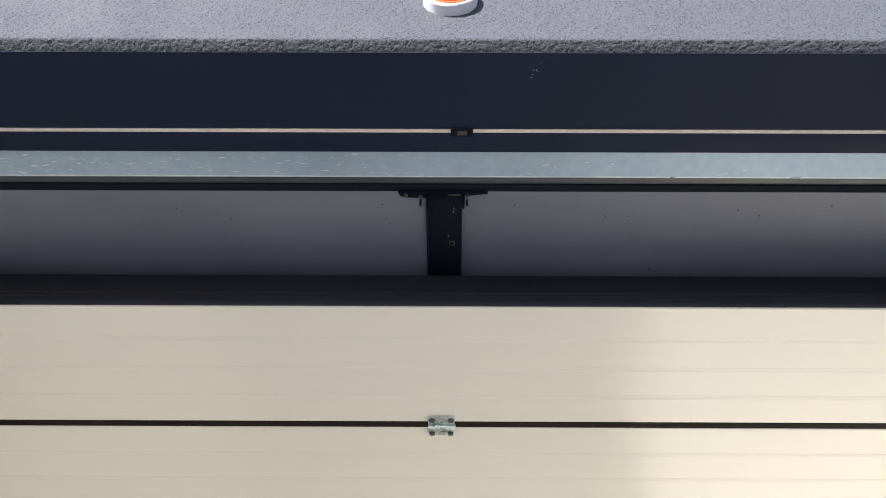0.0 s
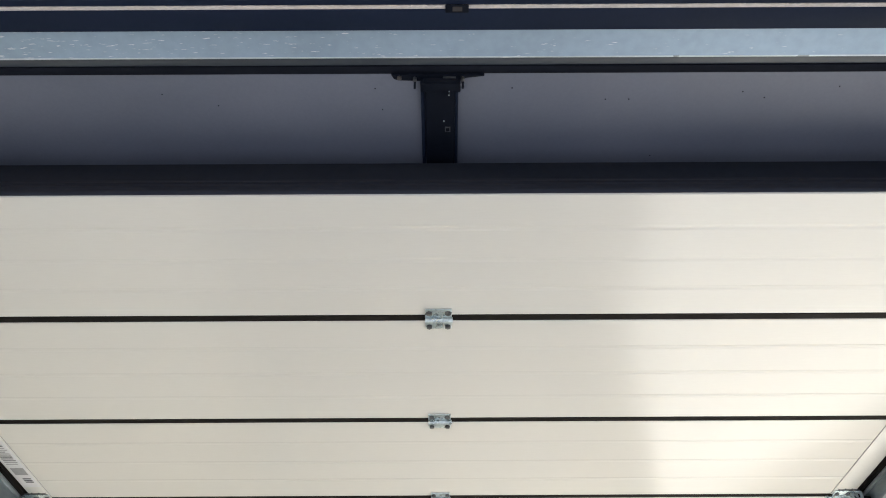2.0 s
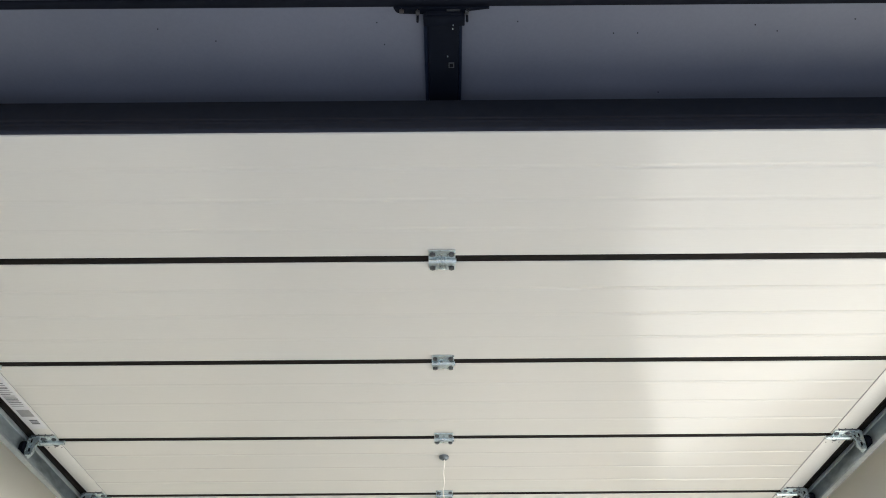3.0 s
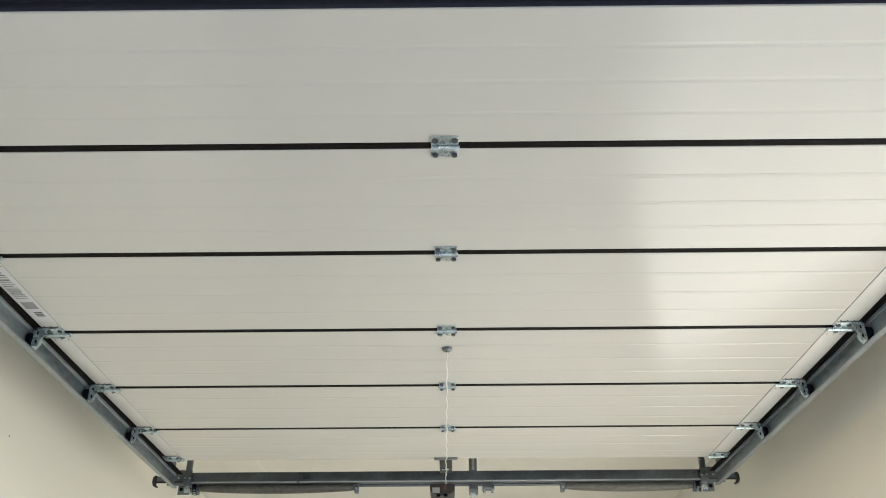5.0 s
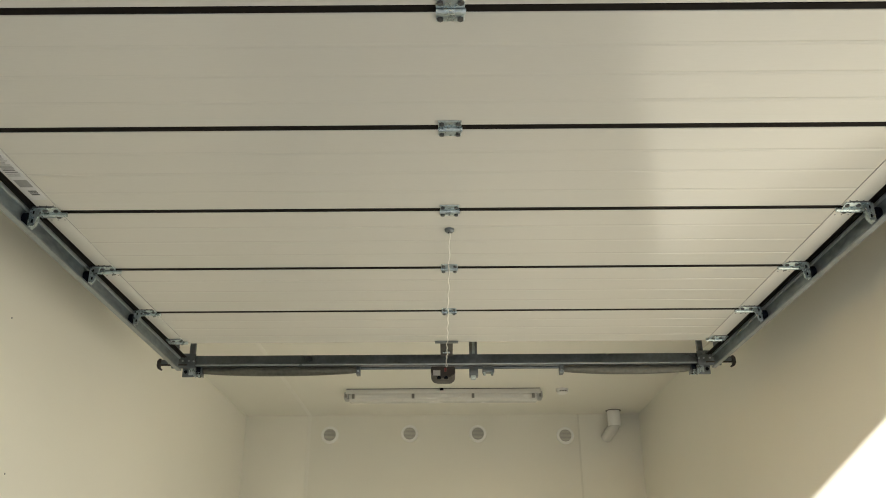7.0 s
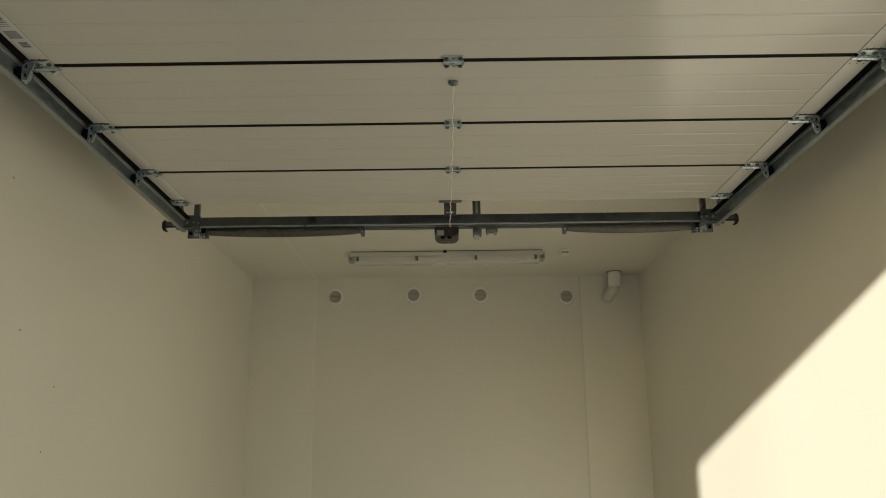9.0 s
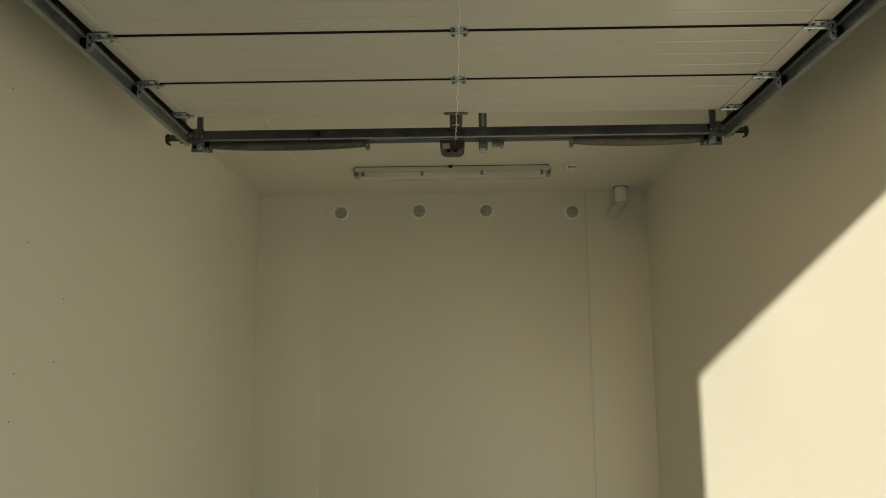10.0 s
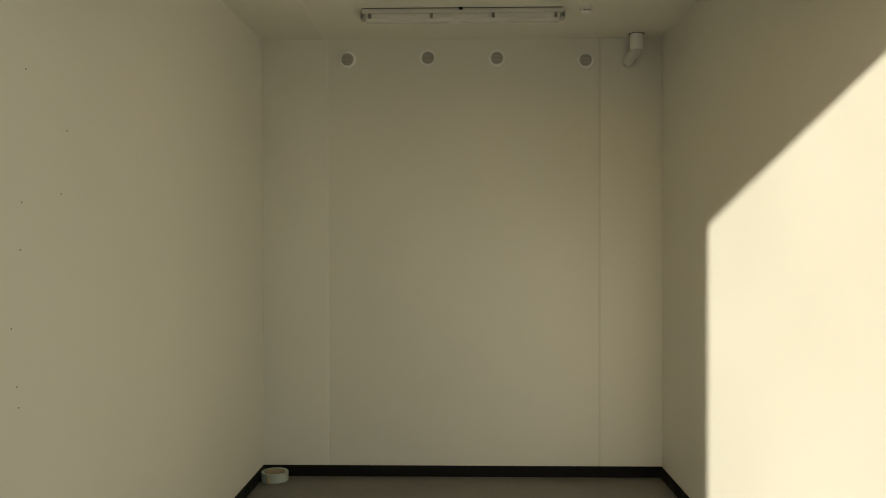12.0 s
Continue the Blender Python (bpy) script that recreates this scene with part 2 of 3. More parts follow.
for x0, x1 in ((-XW, -0.981), (-0.979, 0.9953), (0.9958, XW)):
    part("wall_panel", box(B(), x0, x1, YB, YB + 0.0024, 0.0, ZC + 0.01, 0.0008), WALL, wall_back)
part("joint_strip", box(B(), -0.993, -0.967, YB - 0.0010, YB - 0.0001, 0.095, ZC, 0.0003), FILLED, wall_back, "pale filled joint")
part("joint_strip", box(B(), 0.993, 1.007, YB - 0.0010, YB - 0.0001, 0.095, ZC, 0.0003), JOINT, wall_back, "dull filled joint")
bm = box(B(), -XW, XW, YF + 0.3, YB - 0.0005, ZC, ZC + 0.12)
solid("ceiling", bm, CEIL, "cream painted flat ceiling", "ceiling", "structure")
solid("trim", box(B(), -0.993, -0.967, 1.0, YB, ZC - 0.0015, ZC, 0.0005), FILLED, "white jointing strip across the ceiling", "jointing strip", "structure")
solid("baseboard", box(B(), -XW, XW, YB - 0.012, YB, ZF, ZF + 0.08, 0.003), SKIRT, "black bitumen skirting strip along the wall", "skirting", "structure")
for sx in (-1, 1):
    solid("baseboard", box(B(), sx * XW, sx * (XW - 0.012), YF + 0.2, YB - 0.012, ZF, ZF + 0.08, 0.003), SKIRT, "black bitumen skirting strip along the wall", "skirting", "structure")


def stucco_header():
    """The stuccoed strip over the opening, with a coarse uneven face and lower lip."""
    step, x0, x1 = 0.0028, -0.95, 1.1
    nx = int((x1 - x0) / step)
    prof = [(YF + 0.0185 - 0.0175 * (k / 9), ZH + 0.0005 + 0.0088 * (k / 9) ** 1.25) for k in range(10)] + [(YF, ZH + 0.0118 + 0.004 * k) for k in range(70)]
    verts, faces = [], []
    for i in range(nx + 1):
        x = x0 + step * i
        for k, (y, z) in enumerate(prof):
            p = Vector((x, y, z))
            d = noise.noise(p * 240) * 0.0008 + noise.noise(p * 620) * 0.0010
            if k < 10:
                d *= 1.35 * min(1.0, k / 2.5)
                verts.append((x, y - 0.55 * d, z - 0.83 * d))
            else:
                verts.append((x, y - 0.8 * d, z))
    n = len(prof)
    for i in range(nx):
        for k in range(n - 1):
            a = i * n + k
            faces.append((a, a + 1, a + n + 1, a + n))
    me = bpy.data.meshes.new("stucco_face")
    me.from_pydata(verts, [], faces)
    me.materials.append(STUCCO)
    me.shade_smooth()
    return me


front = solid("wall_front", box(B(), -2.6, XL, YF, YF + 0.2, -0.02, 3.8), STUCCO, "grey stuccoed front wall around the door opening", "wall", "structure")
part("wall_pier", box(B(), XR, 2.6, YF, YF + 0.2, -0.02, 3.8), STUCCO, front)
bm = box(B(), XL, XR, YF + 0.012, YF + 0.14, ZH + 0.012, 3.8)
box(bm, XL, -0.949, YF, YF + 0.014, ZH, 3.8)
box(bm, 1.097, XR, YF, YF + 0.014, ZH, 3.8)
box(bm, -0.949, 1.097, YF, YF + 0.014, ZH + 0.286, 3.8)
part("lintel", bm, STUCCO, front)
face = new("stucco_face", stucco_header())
face.parent = front
box_roof = box(B(), -2.6, 2.6, YF + 0.14, YB + 0.3, 3.6, 3.75)
solid("roof", box_roof, NAVY, "flat dark roof over the storage unit", "roof", "structure")

# ---- header over the opening ----
flash = solid("trim", box(B(), XL, XR, YF + 0.0175, 0.475, ZH, ZH + 0.003), NAVY, "dark anthracite metal flashing under the lintel", "trim", "structure")
random.seed(11)
for k in range(9):
    part("paint_fleck", cyl(B(), pose(0.188 + random.uniform(-0.008, 0.008), 0.366 + random.uniform(-0.014, 0.014), ZH - 0.0006), random.uniform(0.0004, 0.0010), 0.0008, 6), LABEL, flash)
bm = B()
random.seed(4)
n = 900
pts0, pts1 = [], []
for i in range(n + 1):
    x = XL + (XR - XL) * i / n
    pts0.append(bm.verts.new((x, 0.4757 + random.uniform(-0.0007, 0.0006) + 0.0006 * noise.noise(Vector((x * 9, 0, 3))), ZH - 0.001)))
    pts1.append(bm.verts.new((x, 0.4837, ZH - 0.0005)))
for i in range(n):
    bm.faces.new((pts0[i], pts0[i + 1], pts1[i + 1], pts1[i]))
ext = bmesh.ops.extrude_face_region(bm, geom=bm.faces[:])
bmesh.ops.translate(bm, vec=(0, 0, 0.003), verts=[v for v in ext["geom"] if isinstance(v, bmesh.types.BMVert)])
bmesh.ops.recalc_face_normals(bm, faces=bm.faces)
solid("trim", bm, PALE, "pale ragged filler joint behind the flashing", "filler joint", "structure")

header = thing("door_header", (0, 0, 0), "dark steel header frame with galvanised rail over the opening", "door frame")
part("frame_profile", box(B(), XL, XR, 0.482, 0.5205, ZH - 0.002, ZH + 0.05, 0.002), NAVY, header)
part("galvanised_rail", extrude(B(), [(0.5195, ZH + 0.004), (0.569, ZH - 0.003), (0.573, ZH + 0.001), (0.573, ZH + 0.03), (0.5195, ZH + 0.03)], "x", XL, XR), RAIL, header, "scratched galvanised rail")
# Pale rod drawn as the highlight along the rail's lower bend.
part("rail_glint", cyl(B(), pose(XL, 0.5705, ZH - 0.002, 0, 90, 0), 0.0018, XR - XL, 10), BRIGHT, header)
part("rail_lip", box(B(), XL, XR, 0.573, 0.590, ZH + 0.002, ZH + 0.03, 0.002), SLATE, header)
part("rubber_strip", box(B(), XL, XR, 0.590, 0.605, ZH - 0.001, ZH + 0.03, 0.002), RUBBER, header)
part("soffit_panel", box(B(), XL, XR, 0.605, 1.05, ZH, ZH + 0.03), SOFFIT, header, "anthracite soffit panel")
for x, y in ((-0.42, 0.645), (-0.06, 0.635), (-0.05, 0.68), (0.17, 0.635), (0.33, 0.66), (0.37, 0.66), (0.56, 0.645), (0.60, 0.658), (0.72, 0.635), (-0.33, 0.67), (0.43, 0.79)):
    part("fixing", cyl(B(), Matrix.Translation((x, y, ZH - 0.001)), 0.0011, 0.002, 8), BLACK, header)

bracket = thing("latch_bracket", (0.052, 0, 0), "black steel bracket channel fixed under the header soffit", "bracket")
part("channel", box(B(), -0.0287, 0.022, 0.612, 0.876, ZH - 0.018, ZH - 0.001, 0.003), BLACK, bracket)
for x0, x1 in ((-0.0355, -0.0292), (0.0225, 0.0275)):
    part("flange", box(B(), x0, x1, 0.622, 0.876, ZH - 0.009, ZH - 0.001, 0.001), NAVY, bracket)
tab = [(-0.083, 0.602), (0.070, 0.602), (0.070, 0.6045), (0.036, 0.609), (0.034, 0.614), (-0.040, 0.614), (-0.072, 0.613), (-0.079, 0.610)]
bm = B()
f = bm.faces.new([bm.verts.new((x, y, ZH - 0.0075)) for x, y in tab])
up = bmesh.ops.extrude_face_region(bm, geom=[f])
bmesh.ops.translate(bm, vec=(0, 0, 0.004), verts=[v for v in up["geom"] if isinstance(v, bmesh.types.BMVert)])
bmesh.ops.recalc_face_normals(bm, faces=bm.faces)
part("fixing_tab", bm, BLACK, bracket)
part("tab_nut", cyl(B(), pose(-0.070, 0.607, ZH - 0.0105), 0.0042, 0.004, 6), MOTOR, bracket)
part("shoulder", box(B(), -0.0355, 0.031, 0.611, 0.629, ZH - 0.0195, ZH - 0.001, 0.002), BLACK, bracket)
part("shoulder_lip", box(B(), -0.030, 0.026, 0.6085, 0.6108, ZH - 0.0165, ZH - 0.004, 0.0006), BLACK, bracket)
part("slot_plate", box(B(), 0.002, 0.0235, 0.605, 0.6085, ZH - 0.0088, ZH - 0.0076, 0.0004), SCREW, bracket, "worn bare slot edge")
for x in (-0.0445, 0.0345):
    part("bolt", cyl(B(), pose(x, 0.614, ZH - 0.027), 0.0020, 0.020, 8), BLACK, bracket)
    part("bolt_nut", cyl(B(), pose(x, 0.6085, ZH - 0.0135), 0.0036, 0.006, 6), SCREW, bracket, "dull steel nut")
part("joint_clip", box(B(), 0.006, 0.042, 0.4735, 0.4875, ZH - 0.004, ZH - 0.0022, 0.001), BLACK, bracket)
part("clip_core", box(B(), 0.017, 0.032, 0.4765, 0.4845, ZH - 0.0045, ZH - 0.0038), MOTOR, bracket)
for x, y, rad in ((0.0118, 0.633, 0.0013), (0.0122, 0.626, 0.0008), (0.0035, 0.690, 0.0010)):
    part("rivet", cyl(B(), pose(x, y, ZH - 0.0212), rad, 0.004, 8), ZINC, bracket)
tag = part("label_tag", box(B(), 0.0050, 0.0145, 0.704, 0.715, ZH - 0.0195, ZH - 0.017), SCREW, bracket, "small grey printed tag")
part("tag_core", box(B(), 0.0068, 0.0127, 0.706, 0.713, ZH - 0.0202, ZH - 0.0193), BLACK, tag)

disc = thing("wall_disc", pose(0.0565, YF - 0.001, 3.152, 90, 0, 0), "round white wall disc with an orange face on the stucco", "sign")
part("housing", lathe(B(), [(0.001, -0.004), (0.043, -0.004), (0.0435, 0.0155), (0.0425, 0.0178), (0.040, 0.0187), (0.0385, 0.018), (0.001, 0.018)], Matrix(), 96), DISC, disc, "white plastic housing")
part("orange_face", cyl(B(), pose(0, 0, 0.0182), 0.0380, 0.0015, 64), ORANGE, disc, "glossy orange face")
part("inner_ring", lathe(B(), [(0.0330, 0.0196), (0.0330, 0.0206), (0.0340, 0.0206), (0.0340, 0.0196)], Matrix(), 48), RED, disc)

# ---- the overhead door ----
SEAMS = [0.772, 1.130, 1.548, 1.984, 2.419, 2.853, 3.257]
door = thing("sectional_door", (0, 0, ZD), "cream overhead sectional door, open flat below the ceiling", "garage door")
T = 0.042
RACK = {-1: -0.014, 1: -0.008}  # the two tracks run slightly out of true


def off(y, side):
    return RACK[side] * (y - 2.0)


def section(y0, y1):
    """One insulated door section with three shallow grooves in its lower face."""
    g, w = 0.0009, 0.007
    pts = [(y0 + 0.003, 0.0), ]
    for k in (1, 2, 3):
        c = y0 + (y1 - y0) * k / 4
        pts += [(c - w, 0.0), (c - w * 0.35, g), (c + w * 0.35, g), (c + w, 0.0)]
    pts += [(y1 - 0.003, 0.0), (y1, 0.003), (y1, T), (y0, T), (y0, 0.003)]
    y = (y0 + y1) / 2
    return extrude(B(), pts, "x", DL + 0.0015 + off(y, -1), DR - 0.0015 + off(y, 1))


def end_cap(y0, y1, x0, x1):
    """A folded sheet cap over a section's end."""
    return box(B(), x0, x1, y0 + 0.004, y1 - 0.004, -0.0022, -0.0004, 0.0005)


screw = mesh("screw_head", cyl(B(), pose(0, 0, -0.006), 0.0065, 0.006, 6, bevel=0.0012), SCREW)
dot = mesh("punched_hole", cyl(B(), pose(0, 0, -0.0004), 0.0022, 0.0006, 8), INK)
for i, (y0, y1) in enumerate(zip(SEAMS, SEAMS[1:])):
    s = part("section", section(y0 + (0.009 if i else 0), y1 - (0.009 if i < 5 else 0)), DOOR, door, smooth=False)
    if i < 5:
        part("seam_seal", box(B(), DL + 0.004 + off(y1, -1), DR - 0.004 + off(y1, 1), y1 - 0.0088, y1 + 0.0088, 0.0003, 0.030), SEAL_SHADE, door)
    ol, orr = off((y0 + y1) / 2, -1), off((y0 + y1) / 2, 1)
    for x0, x1 in ((DL + ol, DL + 0.0535 + ol), (DR - 0.0620 + orr, DR + orr)):
        part("end_cap", end_cap(y0 + 0.008, y1 - 0.008, x0, x1), CAP, s)
        # Thin dark strip drawn as the shadow line at the cap's end.
        part("cap_shadow", box(B(), x0 + 0.003, x1 - 0.002, y1 - 0.038, y1 - 0.0345, -0.0030, -0.0020), SCREW, s)
        xi = x1 if x0 < 0 else x0
        part("cap_edge", box(B(), xi - 0.0007, xi + 0.0007, y0 + 0.012, y1 - 0.012, -0.0012, 0.0002), LABEL, s)
        for yy in (y0 + 0.045, y1 - 0.045):
            for k in range(3):
                share("punched_hole", dot, s, pose(x0 + 0.010 + 0.019 * k, yy, -0.0024))
bm = extrude(B(), [(0.7715, 0.001), (0.7695, 0.000), (0.765, 0.004), (0.7635, 0.008), (0.760, 0.011), (0.760, 0.026), (0.764, 0.029), (0.7715, 0.029)], "x", DL + 0.029, DR + 0.022)
part("bottom_seal", bm, RUBBER, door, "ribbed black rubber bottom seal")
for z in (0.0185,):
    part("seal_rib", cyl(B(), pose(DL + 0.029, 0.7605, z, 0, 90, 0), 0.0030, DR - DL - 0.007, 8), RUBBER, door)
part("bottom_profile", box(B(), DL + 0.030, DR + 0.022, 0.763, 0.7712, 0.0292, 0.069, 0.002), BLACK, door)


def centre_hinge(y):
    h = part("centre_hinge", box(B(), DM - 0.027, DM + 0.027, y - 0.032, y - 0.006, -0.004, -0.0005, 0.001), ZINC, door, "zinc-plated hinge")
    part("hinge_leaf", box(B(), DM - 0.027, DM + 0.027, y + 0.006, y + 0.032, -0.004, -0.0005, 0.001), ZINC, h)
    part("knuckle", cyl(B(), pose(DM - 0.027, y, -0.006, 0, 90, 0), 0.006, 0.056, 12), ZINC, h)
    for sx in (-0.019, 0.019):
        for sy in (-0.023, 0.023):
            share("screw_head", screw, h, pose(DM + sx, y + sy, -0.003))


def roller_hinge(y, side, roller=True):
    """The end hinge with its hanging slotted plate and a roller that runs in the track."""
    x = (DL if side < 0 else DR) + off(y, side) + 0.011 * side
    q = -side
    m = Matrix.Translation((x, y, 0)) @ Matrix.Diagonal((q, 1, 1, 1))

    def turned(bm, extra=Matrix()):
        bm.transform(m @ extra)
        bmesh.ops.recalc_face_normals(bm, faces=bm.faces)
        return bm

    bm = box(B(), 0.0, 0.068, -0.038, -0.004, -0.006, -0.0025, 0.001)
    box(bm, -0.002, 0.058, 0.004, 0.026, -0.006, -0.0025, 0.001)
    h = part("roller_hinge", turned(bm), ZINC, door, "zinc-plated end hinge with roller")
    part("hinge_knuckle", turned(cyl(B(), pose(0.016, 0, -0.008, 0, 90, 0), 0.0062, 0.066, 12)), ZINC, h)
    for dx, dy in ((0.060, -0.022), (0.052, 0.017), (0.030, -0.024)):
        share("screw_head", screw, h, m @ pose(dx, dy, -0.005))
    part("stop_bar", turned(box(B(), 0.002, 0.060, -0.0425, -0.0385, -0.0042, -0.0022)), SCREW, h)
    if not roller:
        return
    face = [(-0.007, -0.003), (0.026, -0.003), (0.024, -0.020), (0.016, -0.036), (0.011, -0.058), (-0.006, -0.055)]
    plate = part("roller_plate", turned(extrude(B(), face, "y", -0.034, -0.0315)), ZINC, h)
    part("side_plate", turned(extrude(B(), [(-0.0315, -0.004), (0.022, -0.004), (0.016, -0.034), (-0.004, -0.056), (-0.0315, -0.055)], "x", -0.0068, -0.0048)), ZINC, h)
    for zz, w in ((-0.017, 0.0022), (-0.043, 0.0026)):
        part("plate_slot", turned(box(B(), 0.005 - w, 0.005 + w, -0.0345, -0.0338, zz - 0.005, zz + 0.005)), BLACK, plate)
    part("axle", turned(cyl(B(), pose(-0.018, -0.022, -0.033, 0, 90, 0), 0.005, 0.016, 10)), ZINC, h)
    part("roller", turned(cyl(B(), pose(-0.0238, -0.024, -0.0335, 0, 90, 0), 0.0190, 0.0145, 20, bevel=0.002)), BLACK, h, "black nylon roller")


for y in SEAMS[1:-1]:
    centre_hinge(y)
    roller_hinge(y, -1)
    roller_hinge(y, 1)
for side in (-1, 1):
    roller_hinge(3.222, side, False)
random.seed(8)
st = part("sticker", box(B(), DL + 0.008, DL + 0.054, 1.60, 1.90, -0.0032, -0.0024), STICKER, door, "white printed type sticker")
y = 1.615
while y < 1.765:
    part("print_bar", box(B(), DL + 0.013, DL + random.uniform(0.036, 0.051), y, y + 0.0032, -0.0037, -0.0031), random.choice((INK, LABEL, LABEL)), st)
    y += random.choice((0.007, 0.010))
part("print_block", box(B(), DL + 0.014, DL + 0.048, 1.785, 1.825, -0.0037, -0.0031), LABEL, st)
for k in range(3):
    part("print_bar", box(B(), DL + 0.024, DL + 0.046, 1.845 + 0.010 * k, 1.851 + 0.010 * k, -0.0037, -0.0031), INK, st)
part("cord_grommet", lathe(B(), [(0.004, -0.010), (0.009, -0.010), (0.014, -0.006), (0.015, 0.0)], pose(DM, 2.115, -0.001), 20), TRACK, door, "dark metal cord grommet")
part("grommet_bore", cyl(B(), pose(DM, 2.115, -0.0095), 0.0085, 0.008, 16), BLACK, door)
arm = part("drive_bracket", box(B(), -0.016, 0.082, 3.236, 3.266, -0.004, -0.0005, 0.001), TRACK, door, "dark drive bracket")
part("drive_plate", box(B(), 0.006, 0.060, 3.245, 3.48, 0.0, 0.03, 0.003), MOTOR, arm)
part("drive_bolt", cyl(B(), pose(0.016, 3.40, -0.004, 0, 90, 0), 0.004, 0.032, 10), ZINC, arm)


# ---- tracks ----
def track(side):
    x = DL if side < 0 else DR
    tr = thing("door_track", Matrix.Translation((x, 2.0, ZD)) @ pose(0, 0, 0, 0, 0, math.degrees(-RACK[side])) @ Matrix.Diagonal((side, 1, 1, 1)), "galvanised steel door track fixed along the side wall", "door track", "door tracks")
    y0, y1 = YF + 0.22 - 2.0, 3.47 - 2.0
    def flip(bm):
        bmesh.ops.recalc_face_normals(bm, faces=bm.faces)
        return bm
    part("web", flip(box(B(), 0.0365, 0.0395, y0, y1, -0.058, 0.004)), WEB, tr)
    part("lower_flange", flip(box(B(), 0.0225, 0.0395, y0, y1, -0.0605, -0.0582)), GALV, tr)
    part("lower_lip", flip(box(B(), 0.0205, 0.0225, y0, y1, -0.0602, -0.0545, 0.0006)), GALV, tr)
    part("upper_flange", flip(box(B(), 0.008, 0.0395, y0, y1, 0.0042, 0.0068)), TRACK, tr)
    # Pale strip added for the light line on the web's upper bend.
    part("bend_glint", flip(box(B(), 0.0300, 0.0363, y0, y1, -0.0060, 0.0036, 0.0008)), BRIGHT, tr)
    # Dark strips added for the shadow under the flange and beside the door.
    part("side_shade", flip(box(B(), 0.003, 0.0280, y0, y1, 0.0010, 0.0038, 0.0008)), SEAL_SHADE, tr)
    part("side_shade_ridge", flip(box(B(), 0.012, 0.0140, y0, y1, -0.0010, 0.0009)), SEAL_SHADE, tr)
    part("wall_angle", flip(box(B(), 0.0397, 0.0425, y0, y1, -0.030, 0.05)), TRACK, tr)
    gap = XW - abs(x)
    part("wall_bracket", flip(box(B(), 0.0427, gap - 0.03, -1.1, -1.07, 0.01, 0.014)), TRACK, tr)
    return tr


track(-1), track(1)

# ---- rear spring assembly ----
YR = 3.555
RL, RR = DL - 0.057, DR + off(YR, 1) + 0.036
ra = thing("spring_assembly", (0, YR, ZD + 0.004), "dark steel cross bar with torsion springs behind the door", "spring bar")
c = [(-0.014, -0.0235), (0.014, -0.0235), (0.014, -0.0185), (-0.010, -0.0185), (-0.010, 0.019), (0.014, 0.019), (0.014, 0.024), (-0.014, 0.024)]
part("cross_bar", extrude(B(), c, "x", RL + 0.02, RR - 0.02), TRACK, ra, "dark galvanised cross bar")
# Lip strip in the paler tone, to hold the bar's bright lower line.
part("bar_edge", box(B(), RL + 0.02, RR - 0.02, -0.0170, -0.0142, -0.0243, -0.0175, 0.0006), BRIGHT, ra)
part("shaft", cyl(B(), pose(RL + 0.01, 0.03, -0.0265, 0, 90, 0), 0.0068, RR - RL - 0.02, 16), TRACK, ra)


def coil(x0, x1):
    n = int(abs(x1 - x0) / 0.0034)
    prof = []
    for i in range(n + 1):
        u = i / n
        r = 0.0125 + 0.0115 * math.sin(math.pi * min(1, max(0, u))) ** 0.5 + (0.0004 if i % 2 else -0.0002)
        prof.append((r, (x1 - x0) * u))
    bm = lathe(B(), prof, pose(x0, 0.03, -0.034, 0, 90, 0), 20)
    for v in bm.verts:
        u = (v.co.x - x0) / (x1 - x0)
        v.co.z -= 0.003 * math.sin(math.pi * u)
    return bm


